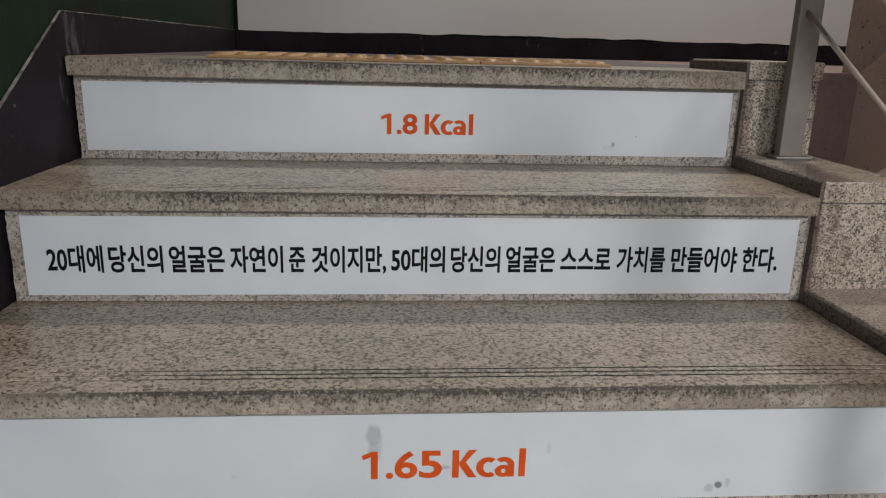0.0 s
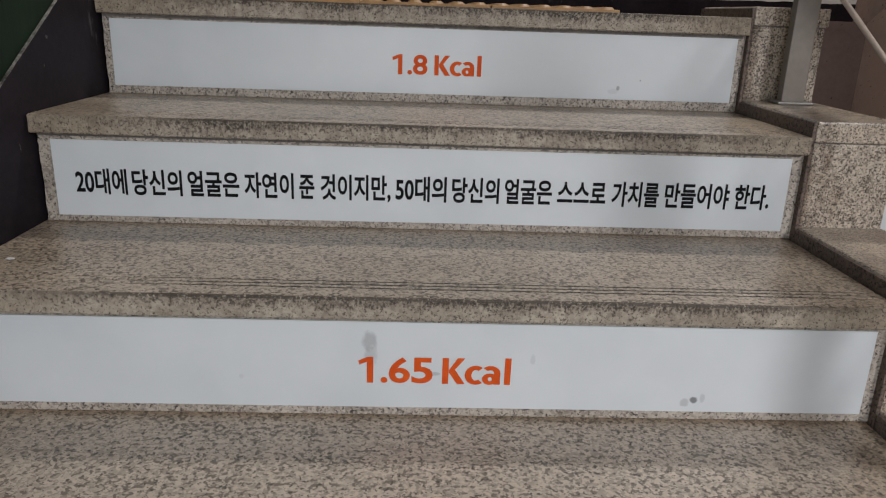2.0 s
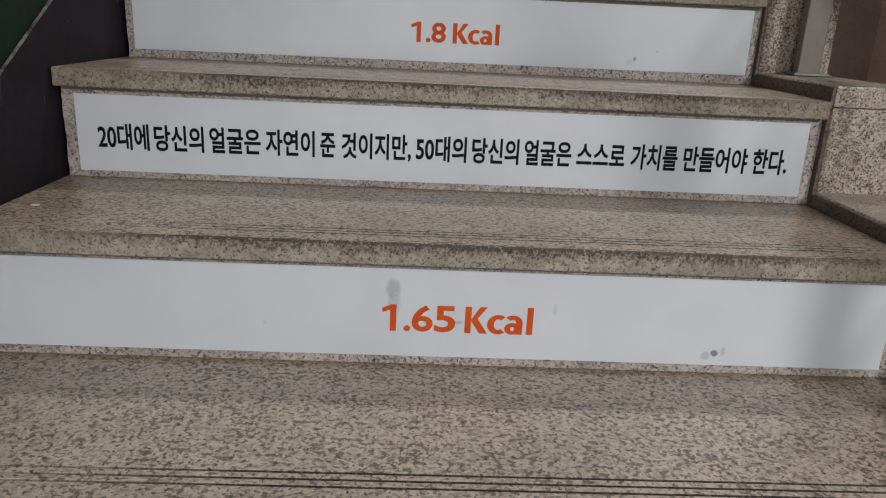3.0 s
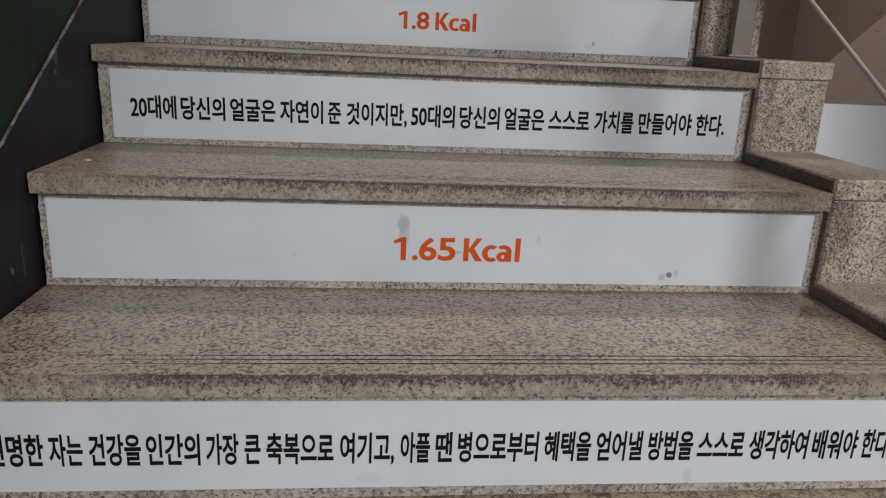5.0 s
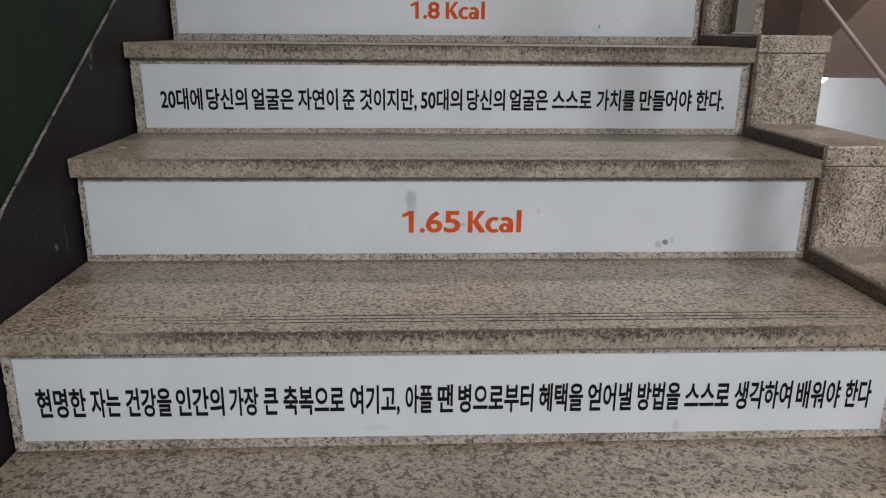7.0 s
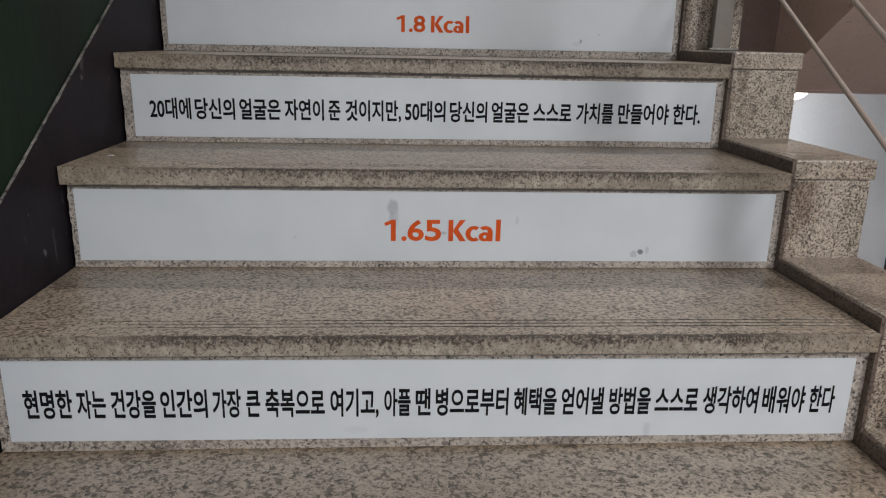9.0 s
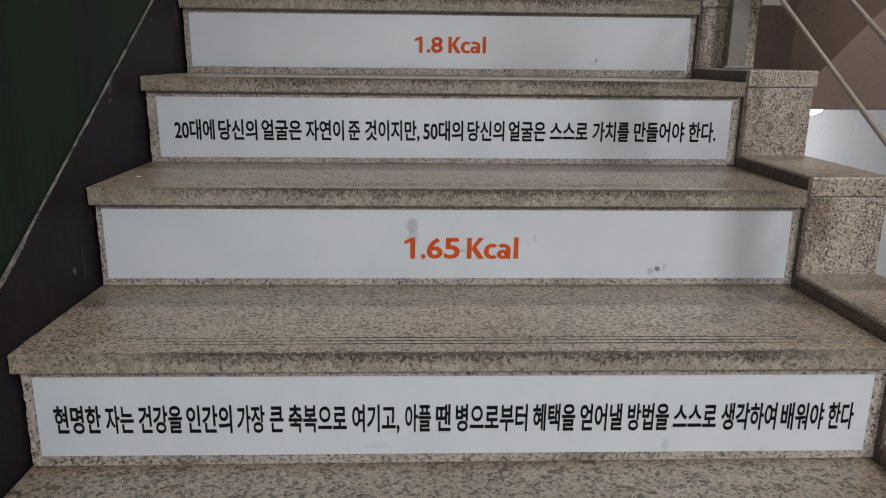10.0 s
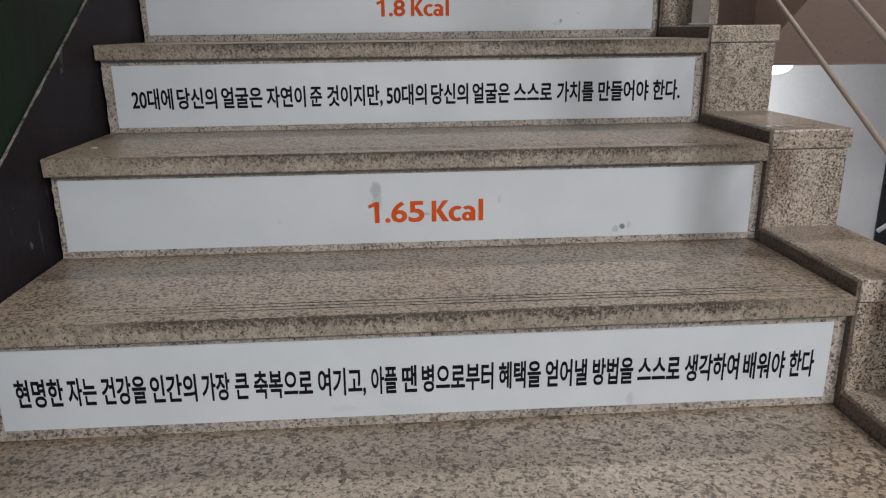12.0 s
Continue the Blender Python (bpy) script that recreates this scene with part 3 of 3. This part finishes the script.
def word(text, x0, x1, z0, z1, ink, sign, bold, sample=None, heavy=0.0):
    """One word, fitted between x0 and x1; sample is the text whose height fills z0 to z1."""
    drawn = ink is ORANGE_INK and text in "1Kcal"
    ref = glyph("l") if drawn else letters(sample or text, 1.0, bold)
    lo, hi = extent(ref, 1)
    ref.free()
    bm = glyph(text) if drawn else letters(text, 1.0, bold)
    if heavy:
        swell(bm, heavy)
    a, b = extent(bm, 0)
    for v in bm.verts:
        x, z = x0 + (v.co.x - a) / (b - a) * (x1 - x0), z0 + (v.co.y - lo) / (hi - lo) * (z1 - z0)
        v.co = (x, sign_dip(x, z) - 0.0005 - v.co.z, z)
    return part("word" if len(text) > 1 else "letter" if text.isalpha() else "figure", bm, ink, sign)


def stair_sign(k, label, marks, x0=-0.5895, x1=0.6395, z0=0.0165, z1=0.1425, tilt=0.0):
    sign = thing("stair_sign", (0, nose(k) + 0.018, (k - 1) * RISE), label, "stair sign", "signs on the stair risers")
    sign.rotation_euler.y = tilt
    part("board", wavy_board(x0, x1, z0, z1), sheet("white_vinyl", marks), sign)
    return sign


def print_kcal(sign, x, digits, z0, z1):
    """A figure with one decimal point and the unit, glyph by glyph at the widths of the print."""
    row = [("1", 0.0, 0.0201, "1"), (".", 0.0302, 0.0395, "1.")]
    at = 0.0410
    for digit in digits:
        row.append((digit, at, at + 0.0288, digit))
        at += 0.0308
    at += 0.0108 if len(digits) == 2 else 0.0117
    row += [("K", at, at + 0.0312, "K"), ("c", at + 0.0305, at + 0.0547, "Kc"), ("a", at + 0.0542, at + 0.0790, "Ka"), ("l", at + 0.0846, at + 0.0930, "l")]
    for text, a, b, sample in row:
        word(text, x + a, x + b, z0, z1 + (0.0012 if text == "l" else 0.0), ORANGE_INK, sign, 0.024, sample)


top_sign = stair_sign(4, "white printed riser sign reading 1.8 Kcal in orange", [(0.41, 0.041, 0.004, 0.005, 0.55), (0.454, 0.057, 0.002, 0.002, 0.5), (0.40, 0.034, 0.012, 0.006, 0.12)], -0.5865, 0.6405, 0.0182, 0.1438, -0.0025)
print_kcal(top_sign, -0.0435, "8", 0.0552, 0.0938)

third = stair_sign(3, "white printed riser sign with one line of black Korean text", [], -0.580, 0.6365, 0.0153, 0.1405, -0.0021)
for text, x0, x1 in (("20대에", -0.547, -0.464), ("당신의", -0.456, -0.375), ("얼굴은", -0.366, -0.282), ("자연이", -0.274, -0.193), ("준", -0.184, -0.159),
                     ("것이지만,", -0.149, -0.033), ("50대의", -0.025, 0.060), ("당신의", 0.069, 0.148), ("얼굴은", 0.157, 0.237), ("스스로", 0.246, 0.328),
                     ("가치를", 0.338, 0.418), ("만들어야", 0.428, 0.538), ("한다.", 0.547, 0.608)):
    word(text, x0, x1, 0.0525, 0.0938, BLACK_INK, third, 0.0, "당신의", 0.026)

second = stair_sign(2, "white printed riser sign reading 1.65 Kcal in orange, smudged",
                    [(-0.049, 0.115, 0.011, 0.015, 0.36), (-0.047, 0.092, 0.009, 0.018, 0.25), (0.400, 0.0345, 0.006, 0.0055, 0.8), (0.388, 0.030, 0.007, 0.007, 0.28), (0.412, 0.038, 0.004, 0.008, 0.22),
                     (0.040, 0.068, 0.007, 0.003, 0.32), (0.172, 0.092, 0.004, 0.008, 0.15), (-0.22, 0.06, 0.004, 0.004, 0.12)])
print_kcal(second, -0.0635, "65", 0.0533, 0.0920)

first = stair_sign(1, "white printed riser sign with a longer line of black Korean text", [(0.33, 0.026, 0.006, 0.012, 0.15), (-0.1, 0.03, 0.02, 0.006, 0.08)], -0.585, 0.6358, 0.0160, 0.1397, 0.0030)
for text, x0, x1 in (("현명한", -0.561, -0.495), ("자는", -0.489, -0.449), ("건강을", -0.442, -0.380), ("인간의", -0.374, -0.309), ("가장", -0.302, -0.262), ("큰", -0.255, -0.235),
                     ("축복으로", -0.228, -0.144), ("여기고,", -0.136, -0.067), ("아플", -0.059, -0.021), ("땐", -0.014, 0.008), ("병으로부터", 0.015, 0.121), ("혜택을", 0.129, 0.192),
                     ("얻어낼", 0.199, 0.262), ("방법을", 0.270, 0.332), ("스스로", 0.339, 0.404), ("생각하여", 0.411, 0.495), ("배워야", 0.502, 0.567), ("한다", 0.574, 0.613)):
    word(text, x0, x1, 0.0527, 0.0948, BLACK_INK, first, 0.0, "현명한", 0.026)


# ---- a flake of wall paint lying on a tread ----
flake = bmesh.new()
rng = random.Random(12)
rim = [(0.007 * math.cos(a) * rng.uniform(0.6, 1.1), 0.0045 * math.sin(a) * rng.uniform(0.6, 1.1)) for a in (radians(40 * i) for i in range(9))]
low_rim, top_rim = [[flake.verts.new((x, y, h)) for x, y in rim] for h in (0.0, 0.0009)]
flake.faces.new(reversed(low_rim))
flake.faces.new(top_rim)
for i in range(9):
    flake.faces.new((low_rim[i], low_rim[i - 8], top_rim[i - 8], top_rim[i]))
tagged(part("paint_flake", flake, WHITE_WALL, origin=(-0.56, 0.422, 2 * RISE + 0.0032)), "small white flake of paint lying on a granite tread", "paint flake")


# ---- tactile paving on the landing ----
def tactile_tile(i):
    bm = box(0, 0.268, 0, 0.30, 0, 0.006, 0.0015)
    for a in range(6):
        for b in range(6):
            dome = bmesh.ops.create_cone(bm, cap_ends=True, segments=14, radius1=0.0165, radius2=0.010, depth=0.005)
            bmesh.ops.translate(bm, vec=(0.022 + 0.0448 * a, 0.025 + 0.05 * b, 0.0084), verts=dome["verts"])
    return bm


tactile = thing("tactile_paving", (-0.385, 1.02, LAND + 0.0005), "worn yellow tactile paving strip with raised round studs", "tactile paving")
for i in range(3):
    part("tile", tactile_tile(i), TACTILE, tactile, origin=(0.271 * i, 0, 0))

# ---- the floor below: lamp and dark doorway ----
lamp = thing("ceiling_lamp", (1.566, 2.12, 0.461), "round glowing white dome lamp under the landing", "ceiling lamp")
dome = bmesh.new()
bmesh.ops.create_uvsphere(dome, u_segments=32, v_segments=16, radius=1)
bmesh.ops.bisect_plane(dome, geom=dome.verts[:] + dome.edges[:] + dome.faces[:], plane_co=(0, 0, 0), plane_no=(0, 0, 1), clear_outer=True)
for v in dome.verts:
    r, h = math.hypot(v.co.x, v.co.y), -v.co.z
    fat = (r ** 3.2 + h ** 3.2) ** (-1 / 3.2)
    v.co = (v.co.x * fat * 0.110, v.co.y * fat * 0.110, -h * fat * 0.080 - 0.014)
for f in dome.faces:
    f.smooth = True
part("shade", dome, GLOW, lamp)
part("base", rod((0, 0, -0.016), (0, 0, 0), 0.12, 32), CREAM, lamp)
lower = bpy.data.lights.new("lower_light", "POINT")
lower.energy, lower.shadow_soft_size, lower.color = 13.5, 0.1, (0.88, 0.94, 1.0)
new("lower_light", lower).location = (1.5, 1.95, 0.12)

door = tagged(new("door_1"), "dark painted door with pale push bar in the white lower wall", "door", kind="structure")
door.location = (2.43, BACK, -1.8)
part("leaf", box(0.005, 0.8, -0.012, 0.0, 0.0, 1.76, 0.002), DARK_GLASS, door)
part("push_bar", rod((0.0, -0.03, 1.36), (0.4, -0.03, 1.62), 0.012), WHITE_WALL, door)
